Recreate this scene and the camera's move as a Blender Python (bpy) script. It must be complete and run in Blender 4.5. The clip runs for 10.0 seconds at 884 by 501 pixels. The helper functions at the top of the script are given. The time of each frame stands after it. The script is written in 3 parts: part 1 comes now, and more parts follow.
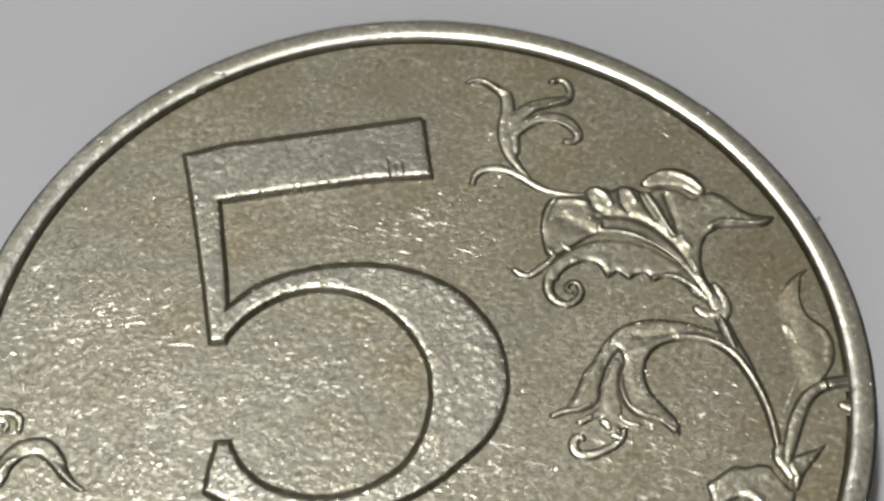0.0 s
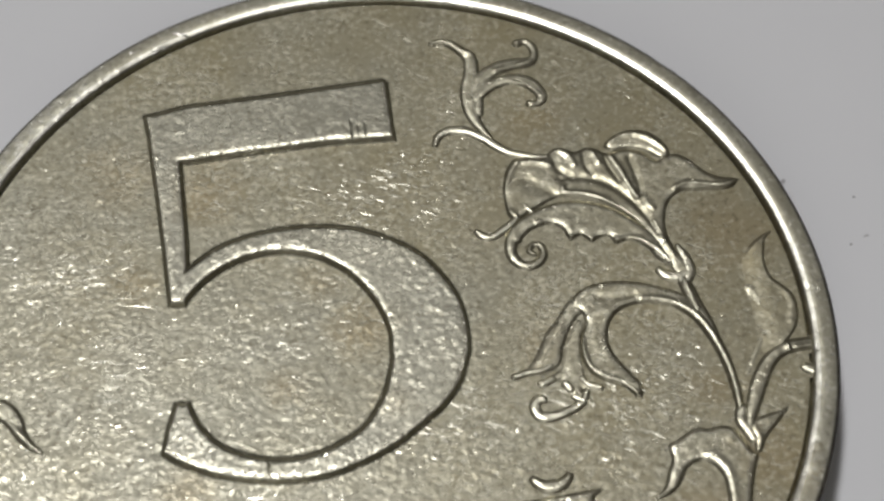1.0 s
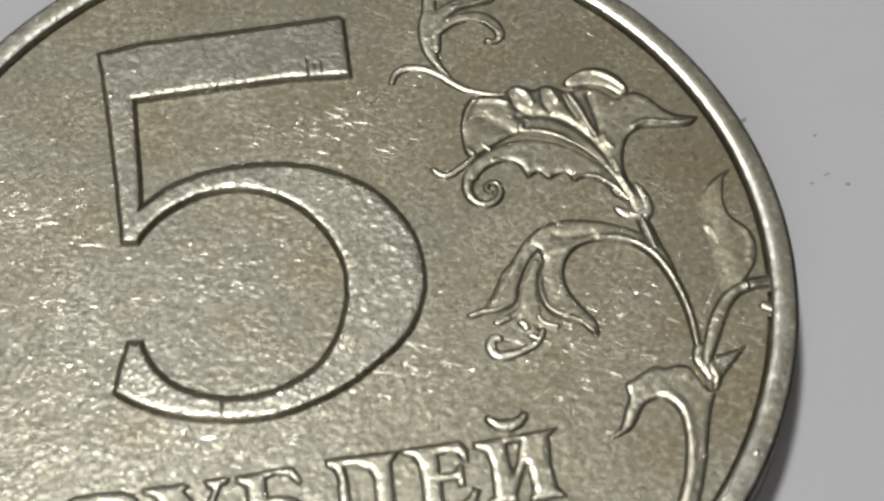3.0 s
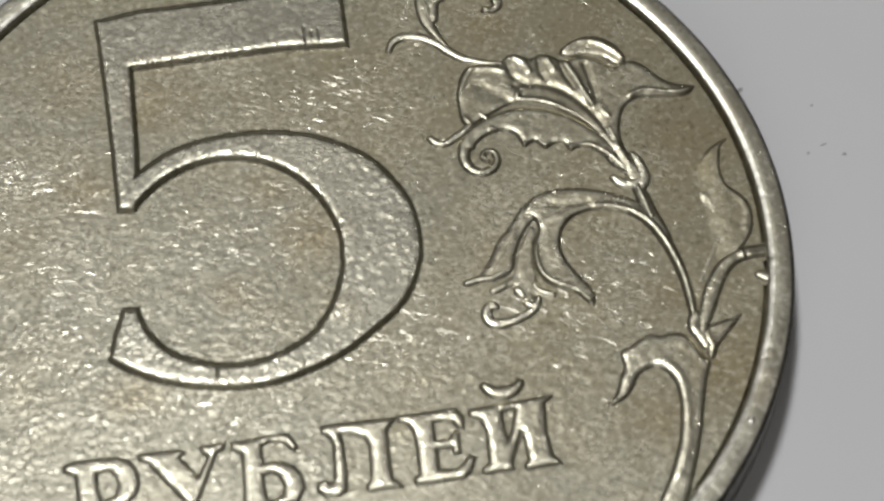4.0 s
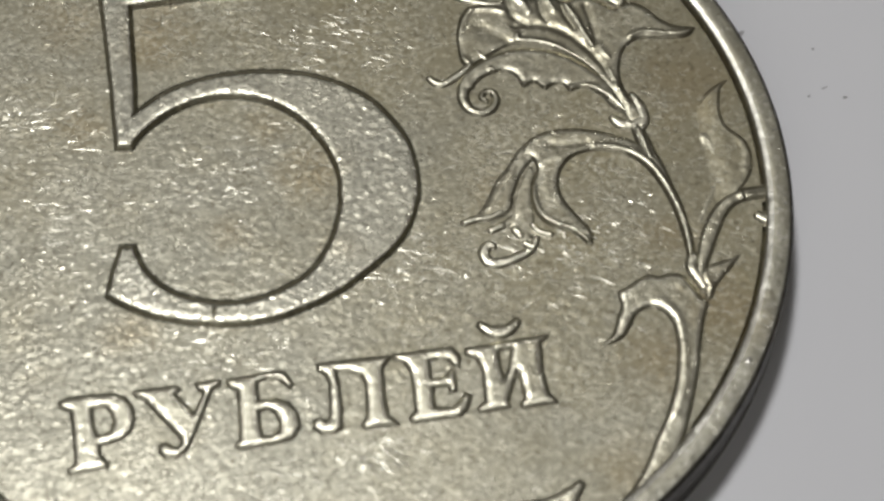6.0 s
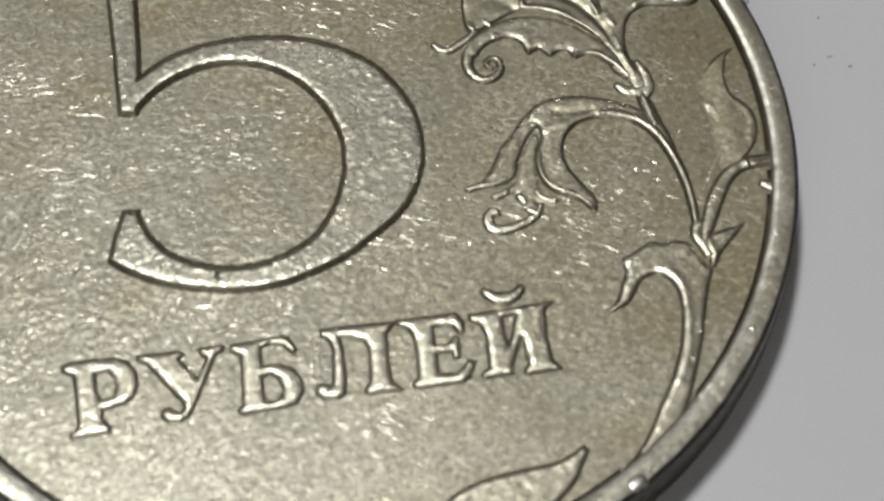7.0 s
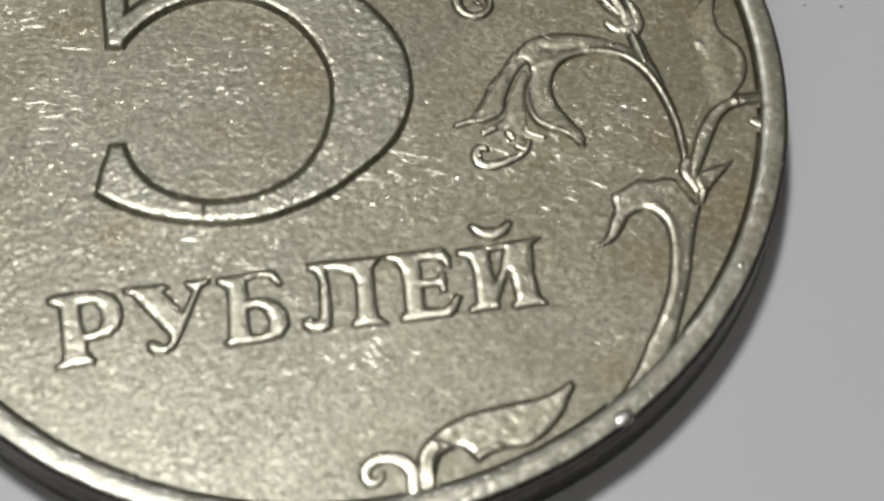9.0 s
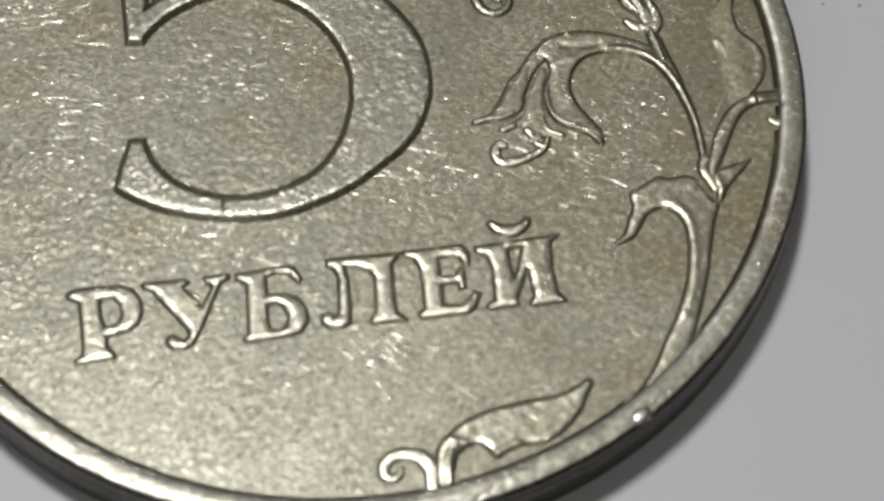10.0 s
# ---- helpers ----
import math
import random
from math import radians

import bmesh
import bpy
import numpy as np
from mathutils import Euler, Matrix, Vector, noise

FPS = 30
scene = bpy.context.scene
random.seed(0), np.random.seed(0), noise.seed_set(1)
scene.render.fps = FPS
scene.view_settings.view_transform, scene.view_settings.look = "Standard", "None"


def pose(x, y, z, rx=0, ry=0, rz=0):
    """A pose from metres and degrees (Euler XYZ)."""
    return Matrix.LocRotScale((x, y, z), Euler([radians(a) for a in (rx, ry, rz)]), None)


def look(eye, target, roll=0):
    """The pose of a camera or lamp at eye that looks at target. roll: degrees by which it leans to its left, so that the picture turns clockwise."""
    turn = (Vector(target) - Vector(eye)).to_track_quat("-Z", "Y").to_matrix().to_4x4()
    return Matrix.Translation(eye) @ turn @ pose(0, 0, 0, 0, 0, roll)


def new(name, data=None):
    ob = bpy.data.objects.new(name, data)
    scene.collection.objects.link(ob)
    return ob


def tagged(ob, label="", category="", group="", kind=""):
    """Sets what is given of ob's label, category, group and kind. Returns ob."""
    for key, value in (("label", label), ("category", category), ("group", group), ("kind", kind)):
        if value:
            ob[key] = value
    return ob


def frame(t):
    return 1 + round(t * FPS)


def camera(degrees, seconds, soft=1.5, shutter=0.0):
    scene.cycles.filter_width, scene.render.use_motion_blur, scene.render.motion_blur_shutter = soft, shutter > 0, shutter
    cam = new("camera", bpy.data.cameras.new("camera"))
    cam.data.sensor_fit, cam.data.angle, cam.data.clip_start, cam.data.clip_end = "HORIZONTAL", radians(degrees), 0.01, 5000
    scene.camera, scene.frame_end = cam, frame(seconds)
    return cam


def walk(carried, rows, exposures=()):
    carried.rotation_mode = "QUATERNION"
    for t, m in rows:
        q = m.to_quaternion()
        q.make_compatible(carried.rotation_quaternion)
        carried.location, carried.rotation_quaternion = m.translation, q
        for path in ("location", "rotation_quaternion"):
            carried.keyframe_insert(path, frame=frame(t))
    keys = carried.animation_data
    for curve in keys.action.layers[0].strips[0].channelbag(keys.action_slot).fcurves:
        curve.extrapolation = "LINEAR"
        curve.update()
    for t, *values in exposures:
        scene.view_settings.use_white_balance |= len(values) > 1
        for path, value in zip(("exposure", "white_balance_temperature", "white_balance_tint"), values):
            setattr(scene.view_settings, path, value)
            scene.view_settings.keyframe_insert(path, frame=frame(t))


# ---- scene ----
cam = camera(21.95, 10.0, soft=2.95)
cam.data.dof.use_dof, cam.data.dof.focus_distance, cam.data.dof.aperture_fstop = True, 0.064, 110
MM = 0.001
# seconds; eye in millimetres from the coin's centre on the desk; degrees
ROWS = [
    (0.0, -2.814, -30.327, 55.828, 32.679, 0.868, -8.309),
    (0.5, -2.403, -30.664, 55.463, 32.578, 0.816, -8.378),
    (1.0, -2.336, -30.676, 55.161, 32.242, 0.449, -8.540),
    (1.5, -1.986, -30.670, 55.100, 32.003, 0.605, -8.464),
    (2.0, -1.719, -30.780, 54.690, 31.798, 0.348, -8.649),
    (2.5, -1.480, -30.837, 54.427, 31.452, 0.272, -8.727),
    (4.0, -1.492, -31.319, 54.147, 30.780, 0.082, -8.593),
    (4.5, -1.201, -31.446, 53.836, 30.408, 0.156, -8.494),
    (5.0, -1.234, -31.583, 53.808, 30.089, 0.171, -8.363),
    (5.5, -1.189, -31.772, 53.726, 30.079, 0.185, -8.249),
    (7.0, -1.384, -32.397, 53.207, 29.726, 0.033, -7.937),
    (7.5, -1.467, -32.296, 52.967, 29.465, -0.154, -7.999),
    (8.0, -1.500, -32.583, 52.814, 29.480, -0.219, -7.900),
    (8.5, -1.446, -32.991, 52.647, 29.392, -0.147, -7.716),
    (9.0, -1.385, -33.261, 52.464, 29.174, -0.332, -7.707),
    (9.5, -1.407, -33.220, 52.623, 29.081, -0.452, -7.589),
    (10.0, -1.694, -33.222, 52.631, 29.011, -0.324, -7.380),
]
walk(cam, [(t, pose(x * MM, y * MM, z * MM, rx, ry, rz)) for t, x, y, z, rx, ry, rz in ROWS], exposures=[(0.0, 0.02), (7.5, 0.0), (10.0, -0.06)])

# ---- light: a plain assumed room with one compact ceiling lamp ----
world = bpy.data.worlds.new("world")
scene.world = world
world.use_nodes = True
world.node_tree.nodes["Background"].inputs[0].default_value = (0.9, 0.95, 1.0, 1)
world.node_tree.nodes["Background"].inputs[1].default_value = 0.02


def area_lamp(name, size, watts, colour, eye, target):
    data = bpy.data.lights.new(name, "AREA")
    data.shape, data.size, data.size_y = "RECTANGLE", size[0], size[1]
    data.energy, data.color = watts, colour
    ob = new(name, data)
    ob.matrix_world = look(eye, target)
    return ob


area_lamp("ceiling_lamp_light", (0.2, 0.2), 10.05, (0.99, 0.985, 1.0), (-0.17, 0.43, 1.5), (0, 0, 0))
# unseen fill light in an assumed south window, added to brighten south-facing flanks
area_lamp("south_fill_light", (0.75, 1.2), 2.8, (1.0, 0.98, 0.95), (-0.4, -1.01, 0.9), (-0.4, 0, 0.9))


# ---- materials ----
class Nodes:
    """A short way to write a material's nodes."""

    def __init__(self, name):
        self.mat = bpy.data.materials.new(name)
        self.mat.use_nodes = True
        self.tree = self.mat.node_tree
        self.bsdf = self.tree.nodes["Principled BSDF"]

    def add(self, kind, inputs=(), **settings):
        node = self.tree.nodes.new(kind)
        for key, value in settings.items():
            setattr(node, key, value)
        for key, value in dict(inputs).items():
            self.put(node.inputs[key], value)
        return node

    def put(self, socket, value):
        if isinstance(value, bpy.types.NodeSocket):
            self.tree.links.new(value, socket)
        else:
            socket.default_value = value

    def coords(self, turn=0.0, stretch=(1, 1, 1)):
        """Object coordinates in millimetres, turned about z and stretched."""
        tex = self.add("ShaderNodeTexCoord")
        m = self.add("ShaderNodeMapping", {"Vector": tex.outputs["Object"], "Rotation": (0, 0, radians(turn)), "Scale": (1000, 1000, 1000)})
        n = self.add("ShaderNodeMapping", {"Vector": m.outputs[0], "Scale": stretch})
        return n.outputs[0]

    def noise(self, vector, scale, detail=2.0, rough=0.5):
        n = self.add("ShaderNodeTexNoise", {"Vector": vector, "Scale": scale, "Detail": detail, "Roughness": rough})
        return n.outputs["Fac"]

    def ramp(self, fac, stops):
        n = self.add("ShaderNodeValToRGB", {"Fac": fac})
        for i, (at, value) in enumerate(stops):
            e = n.color_ramp.elements[i] if i < 2 else n.color_ramp.elements.new(at)
            e.position = at
            e.color = (value, value, value, 1) if isinstance(value, (int, float)) else (*value, 1)
        return n.outputs["Color"]

    def math(self, op, a, b=0.0):
        n = self.add("ShaderNodeMath", operation=op)
        self.put(n.inputs[0], a), self.put(n.inputs[1], b)
        return n.outputs[0]

    def mix(self, fac, a, b):
        n = self.add("ShaderNodeMix", data_type="RGBA")
        self.put(n.inputs["Factor"], fac), self.put(n.inputs[6], a), self.put(n.inputs[7], b)
        return n.outputs[2]


FACE = 1.65      # height of the struck field over the desk, millimetres
# brown tarnish: place and reach in millimetres, strength
STAINS = ((-4.0, 5.8, 1.6, 0.5), (-0.2, 0.6, 1.2, 0.5), (-5.4, -3.6, 1.0, 0.4), (10.0, -5.0, 1.5, 0.5), (7.9, -6.2, 1.4, 0.45), (10.2, 2.2, 1.7, 0.4), (-6.4, 6.6, 1.4, 0.4), (5.6, 6.8, 1.2, 0.35), (6.6, -9.0, 1.1, 0.35), (-6.3, 3.0, 0.9, 0.4), (-1.2, 2.2, 0.9, 0.35), (-2.6, -0.9, 0.8, 0.35), (0.4, -1.9, 0.7, 0.35), (4.6, -0.6, 1.0, 0.3), (8.9, -2.6, 1.0, 0.35))


def coin_metal(name, clean, toned, bare, tone, rough, grain, scratch, shine):
    """Worn copper-nickel: matt tarnish in patches, scraped through to bare bright metal in the fine grain, dents and scratches."""
    n = Nodes(name)
    c = n.coords()
    patches = n.ramp(n.noise(c, 0.24, 3.0, 0.55), [(0.36, 0.0), (0.66, 1.0)])
    mottle = n.ramp(n.noise(c, 1.1, 3.0, 0.6), [(0.3, 0.0), (0.7, 1.0)])
    spread = n.add("ShaderNodeSeparateXYZ", {0: c})      # the tarnish is heavier towards one side of the coin
    side = n.math("ADD", n.math("MULTIPLY", spread.outputs[0], 0.018), n.math("MULTIPLY", spread.outputs[1], 0.018))
    side = n.math("MAXIMUM", side, -0.25)
    amount = n.math("ADD", n.math("MULTIPLY", patches, 0.35), n.math("MULTIPLY", mottle, 0.2))
    amount = n.math("MULTIPLY", n.math("ADD", amount, side), tone)
    colour = n.mix(amount, (*clean, 1), (*toned, 1))
    stain = 0.0
    for x, y, reach, strong in STAINS:
        far = n.add("ShaderNodeVectorMath", {0: c, 1: (x, y, FACE)}, operation="DISTANCE").outputs["Value"]
        blur = n.math("ADD", n.math("DIVIDE", far, reach), n.math("MULTIPLY", n.math("SUBTRACT", n.noise(c, 1.3, 3.0), 0.5), 1.4))
        stain = n.math("MAXIMUM", stain, n.ramp(blur, [(0.15, strong * tone), (1.0, 0.0)]))
    colour = n.mix(stain, colour, (0.275, 0.212, 0.11, 1))
    calm = n.ramp(n.math("MULTIPLY", spread.outputs[1], -0.1), [(0.4, 1.0), (0.85, 0.42)])      # less scraped near one rim
    grit = n.math("ADD", n.noise(c, 5.0, 1.5, 0.35), n.math("MULTIPLY", n.noise(c, 9.5, 1.0), 0.45))
    crowd = n.math("SUBTRACT", n.math("MULTIPLY", n.math("SUBTRACT", n.noise(c, 0.4, 2.0), 0.5), 0.26), n.math("MULTIPLY", n.math("ADD", side, 0.1), 0.14))
    height = n.math("MULTIPLY", grit, n.math("MULTIPLY", n.ramp(n.noise(n.coords(70), 0.55, 3.0, 0.6), [(0.36, 0.3), (0.62, 1.3)]), n.math("MULTIPLY", n.math("MULTIPLY", n.ramp(side, [(0.0, 1.0), (0.25, 0.45)]), calm), grain)))
    marks = n.ramp(n.math("ADD", n.noise(n.coords(5, (6.0, 9.0, 6.0)), 1.0, 2.0, 0.6), crowd), [(0.61, 0.0), (0.7, 0.9)])
    for turn, long, wide, lo in ((6, 4.0, 11, 0.64), (28, 3.4, 11, 0.635), (42, 1.5, 12, 0.69), (-25, 4.0, 11, 0.65), (75, 4.0, 11, 0.67)):
        streaks = n.math("ADD", n.noise(n.coords(turn, (long, wide, 1)), 1.0, 1.0, 0.5), crowd)
        marks = n.math("MAXIMUM", marks, n.ramp(streaks, [(lo, 0.0), (lo + 0.08, 1.0)]))
    marks = n.math("MULTIPLY", marks, calm)
    scraped = n.math("MAXIMUM", marks, n.math("MULTIPLY", n.ramp(n.math("ADD", n.noise(c, 5.5, 2.0, 0.6), crowd), [(0.46, 0.0), (0.68, 1.0)]), 0.5))
    colour = n.mix(n.math("MULTIPLY", scraped, 0.75), colour, (*bare, 1))
    pits = n.ramp(n.math("ADD", n.noise(c, 6.5, 2.0, 0.6), n.math("MULTIPLY", n.math("SUBTRACT", n.noise(c, 0.5, 2.0), 0.5), 0.15)), [(0.3, 0.5), (0.43, 0.0)])
    colour = n.mix(pits, colour, (0.12, 0.1, 0.06, 1))      # dark specks of old dirt in the pits
    wear_highlight = n.add("ShaderNodeAttribute", attribute_name="wear_highlight").outputs["Fac"]
    rubbed = n.math("MULTIPLY", wear_highlight, n.ramp(n.noise(c, 4.0, 3.0, 0.6), [(0.3, 0.35), (0.6, 0.9)]))
    colour = n.mix(rubbed, colour, (*bare, 1))
    height = n.math("SUBTRACT", height, n.math("MULTIPLY", marks, scratch))
    height = n.math("ADD", height, n.math("MULTIPLY", n.noise(c, 0.7, 2.0), 0.15))
    crisp = n.math("SUBTRACT", 1.0, n.math("MULTIPLY", wear_highlight, 0.35))
    fine = n.add("ShaderNodeBump", {"Height": height, "Strength": crisp, "Distance": 0.02 * MM})
    soft = n.add("ShaderNodeBump", {"Height": height, "Strength": 0.35, "Distance": 0.02 * MM})
    bright = n.add("ShaderNodeBsdfPrincipled")
    matt = n.math("ADD", n.math("MULTIPLY", n.noise(c, 5.0, 3.0), 0.16), rough - 0.08)
    for bsdf, roughness, bump in ((n.bsdf, matt, soft), (bright, n.math("ADD", 0.25, n.math("MULTIPLY", wear_highlight, 0.05)), fine)):
        n.put(bsdf.inputs["Base Color"], colour)
        n.put(bsdf.inputs["Metallic"], 1.0)
        n.put(bsdf.inputs["Roughness"], roughness)
        n.put(bsdf.inputs["Normal"], bump.outputs[0])
    share = n.math("ADD", n.math("ADD", shine, n.math("MULTIPLY", marks, 0.35)), n.math("MULTIPLY", wear_highlight, 0.5))
    both = n.add("ShaderNodeMixShader", {0: share, 1: n.bsdf.outputs[0], 2: bright.outputs[0]})
    n.put(n.tree.nodes["Material Output"].inputs["Surface"], both.outputs[0])
    return n.mat


BARE = (0.8, 0.768, 0.61)
FIELD = coin_metal("tarnished_field", (0.318, 0.306, 0.24), (0.28, 0.238, 0.132), BARE, 1.0, 0.54, 0.8, 0.9, 0.23)
RAISED = coin_metal("worn_relief", (0.33, 0.317, 0.246), (0.28, 0.24, 0.14), BARE, 0.8, 0.5, 0.9, 0.5, 0.26)
NUMERAL = coin_metal("worn_numeral", (0.315, 0.305, 0.246), (0.25, 0.23, 0.165), BARE, 0.7, 0.47, 1.3, 0.8, 0.32)
RIM = coin_metal("worn_rim", (0.38, 0.366, 0.29), (0.295, 0.27, 0.19), (0.78, 0.765, 0.68), 0.8, 0.5, 0.7, 0.6, 0.32)
# much darker than the rim's metal
EDGE = coin_metal("dark_edge", (0.065, 0.06, 0.052), (0.018, 0.016, 0.014), (0.28, 0.26, 0.23), 0.9, 0.38, 1.2, 0.3, 0.2)
SCRAPED = coin_metal("scraped_metal", (0.62, 0.6, 0.5), (0.5, 0.48, 0.39), (0.8, 0.78, 0.66), 0.4, 0.42, 0.3, 0.1, 0.3)
FRESH = coin_metal("freshly_scraped_metal", (0.75, 0.73, 0.66), (0.65, 0.62, 0.54), (0.85, 0.83, 0.77), 0.4, 0.45, 0.2, 0.1, 0.5)


def paint(name, a, b, scale, rough, bump_mm):
    n = Nodes(name)
    c = n.coords()
    n.put(n.bsdf.inputs["Base Color"], n.mix(n.noise(c, scale, 5.0), (*a, 1), (*b, 1)))
    n.put(n.bsdf.inputs["Roughness"], rough)
    b = n.add("ShaderNodeBump", {"Height": n.noise(c, scale * 3, 3.0), "Strength": 1.0, "Distance": bump_mm * MM})
    n.put(n.bsdf.inputs["Normal"], b.outputs[0])
    return n.mat


DESK = paint("white_desk_laminate", (0.84, 0.84, 0.85), (0.87, 0.87, 0.875), 0.25, 0.45, 0.004)
# walls and ceiling kept dark to deepen relief outlines and cut bounced light
WALL = paint("wall_paint", (0.17, 0.15, 0.115), (0.2, 0.175, 0.135), 0.004, 0.8, 0.2)
CEILING = paint("ceiling_paint", (0.36, 0.345, 0.31), (0.4, 0.385, 0.35), 0.004, 0.85, 0.2)
FLOOR = paint("floor_boards", (0.3, 0.27, 0.23), (0.36, 0.33, 0.29), 0.01, 0.5, 0.2)
SPECK = paint("grey_speck", (0.46, 0.45, 0.45), (0.54, 0.53, 0.52), 5.0, 0.8, 0.01)


# ---- mesh helpers ----
def mesh_object(name, verts, faces, material, parent=None, smooth=True, label="", wear_highlight=None):
    me = bpy.data.meshes.new(name)
    me.from_pydata(verts, [], faces)
    me.polygons.foreach_set("use_smooth", [smooth] * len(me.polygons))
    me.materials.append(material)
    if wear_highlight is not None:
        me.attributes.new("wear_highlight", "FLOAT", "POINT").data.foreach_set("value", wear_highlight)
    me.update()
    ob = new(name, me)
    ob.parent = parent
    return tagged(ob, label)


def slab(name, x0, y0, z0, x1, y1, z1, material, label, category):
    bm = bmesh.new()
    bmesh.ops.create_cube(bm, size=1.0, matrix=Matrix.Translation(((x0 + x1) / 2, (y0 + y1) / 2, (z0 + z1) / 2)) @ Matrix.Diagonal((x1 - x0, y1 - y0, z1 - z0, 1)))
    me = bpy.data.meshes.new(name)
    bm.to_mesh(me)
    bm.free()
    me.materials.append(material)
    return tagged(new(name, me), label, category, kind="structure")


# ---- an unseen room, added to close the place and shape the reflections ----
slab("floor", -1.7, -1.13, -0.8, 1.7, 1.7, -0.75, FLOOR, "unseen brown floor of the added dim room", "floor")
slab("ceiling", -1.7, -1.13, 1.7, 1.7, 1.7, 1.75, CEILING, "unseen dull beige ceiling added over the desk", "ceiling")
slab("wall_north", -1.7, 1.6, -0.75, 1.7, 1.7, 1.7, WALL, "unseen brownish wall added around the desk", "wall")
slab("wall_south", -1.7, -1.13, -0.75, 1.7, -1.03, 0.28, WALL, "unseen brownish wall below the opening of the added light", "wall")
slab("wall_south_pier", 0.0, -1.13, 0.28, 1.7, -1.03, 1.7, WALL, "unseen brownish wall beside the opening of the added light", "wall")
slab("wall_south_corner", -1.7, -1.13, 0.28, -0.8, -1.03, 1.7, WALL, "unseen brownish wall beside the opening of the added light", "wall")
slab("wall_south_lintel", -0.8, -1.13, 1.52, 0.0, -1.03, 1.7, WALL, "unseen brownish wall above the opening of the added light", "wall")
slab("wall_east", 1.6, -1.03, -0.75, 1.7, 1.6, 1.7, WALL, "unseen brownish wall added around the desk", "wall")
slab("wall_west", -1.7, -1.03, -0.75, -1.6, 1.6, 1.7, WALL, "unseen brownish wall added around the desk", "wall")
slab("desk_surface", -0.5, -0.35, -0.025, 0.5, 0.35, 0.0, DESK, "smooth matt white desk top under the coin", "desk")
for x in (-0.46, 0.46):
    slab("desk_panel", x - 0.015, -0.3, -0.75, x + 0.015, 0.3, -0.025, DESK, "white panel leg under the desk top", "desk")

# ---- the coin ----
R_OUT, R_IN = 12.54, 11.8
coin = tagged(new("coin"), "worn silvery five-rouble coin with brown tarnish lying on white desk", "coin")


def smoothstep(a, b, v):
    s = np.clip((v - a) / (b - a), 0, 1)
    return s * s * (3 - 2 * s)


def lathe(profile, steps, wobble):
    """A ring or disc turned round z from (radius, height) pairs; wobble(angle, radius, height) gives small dents."""
    verts, faces = [], []
    n = len(profile)
    for i in range(steps):
        a = 2 * math.pi * i / steps
        for r, z in profile:
            dr, dz = wobble(a, r, z)
            verts.append(((r + dr) * math.cos(a) * MM, (r + dr) * math.sin(a) * MM, (FACE + z + dz) * MM))
    for i in range(steps):
        j = (i + 1) % steps
        for k in range(n - 1):
            faces.append((i * n + k, j * n + k, j * n + k + 1, i * n + k + 1))
    return verts, faces


def edge_wobble(a, r, z):
    p = Vector((r * math.cos(a), r * math.sin(a), z))
    rough = 0.25 + 0.75 * max(0.0, min(1.0, 0.5 - p.y / 10))      # the lower rim is the most knocked about
    d = rough * (0.008 * noise.noise(p * 1.6) + 0.004 * noise.noise(p * 5))
    ragged = 0.03 * max(0.0, noise.noise(p * 1.1)) * noise.noise(p * 3.3) if r > R_OUT - 0.25 else 0.0
    return (0.5 * d + ragged, d + ragged) if z > -1.4 else (0, 0)


def rounded(cx, cz, radius, start, end, steps):
    return [(cx + radius * math.cos(radians(start + (end - start) * i / steps)), cz + radius * math.sin(radians(start + (end - start) * i / steps))) for i in range(steps + 1)]


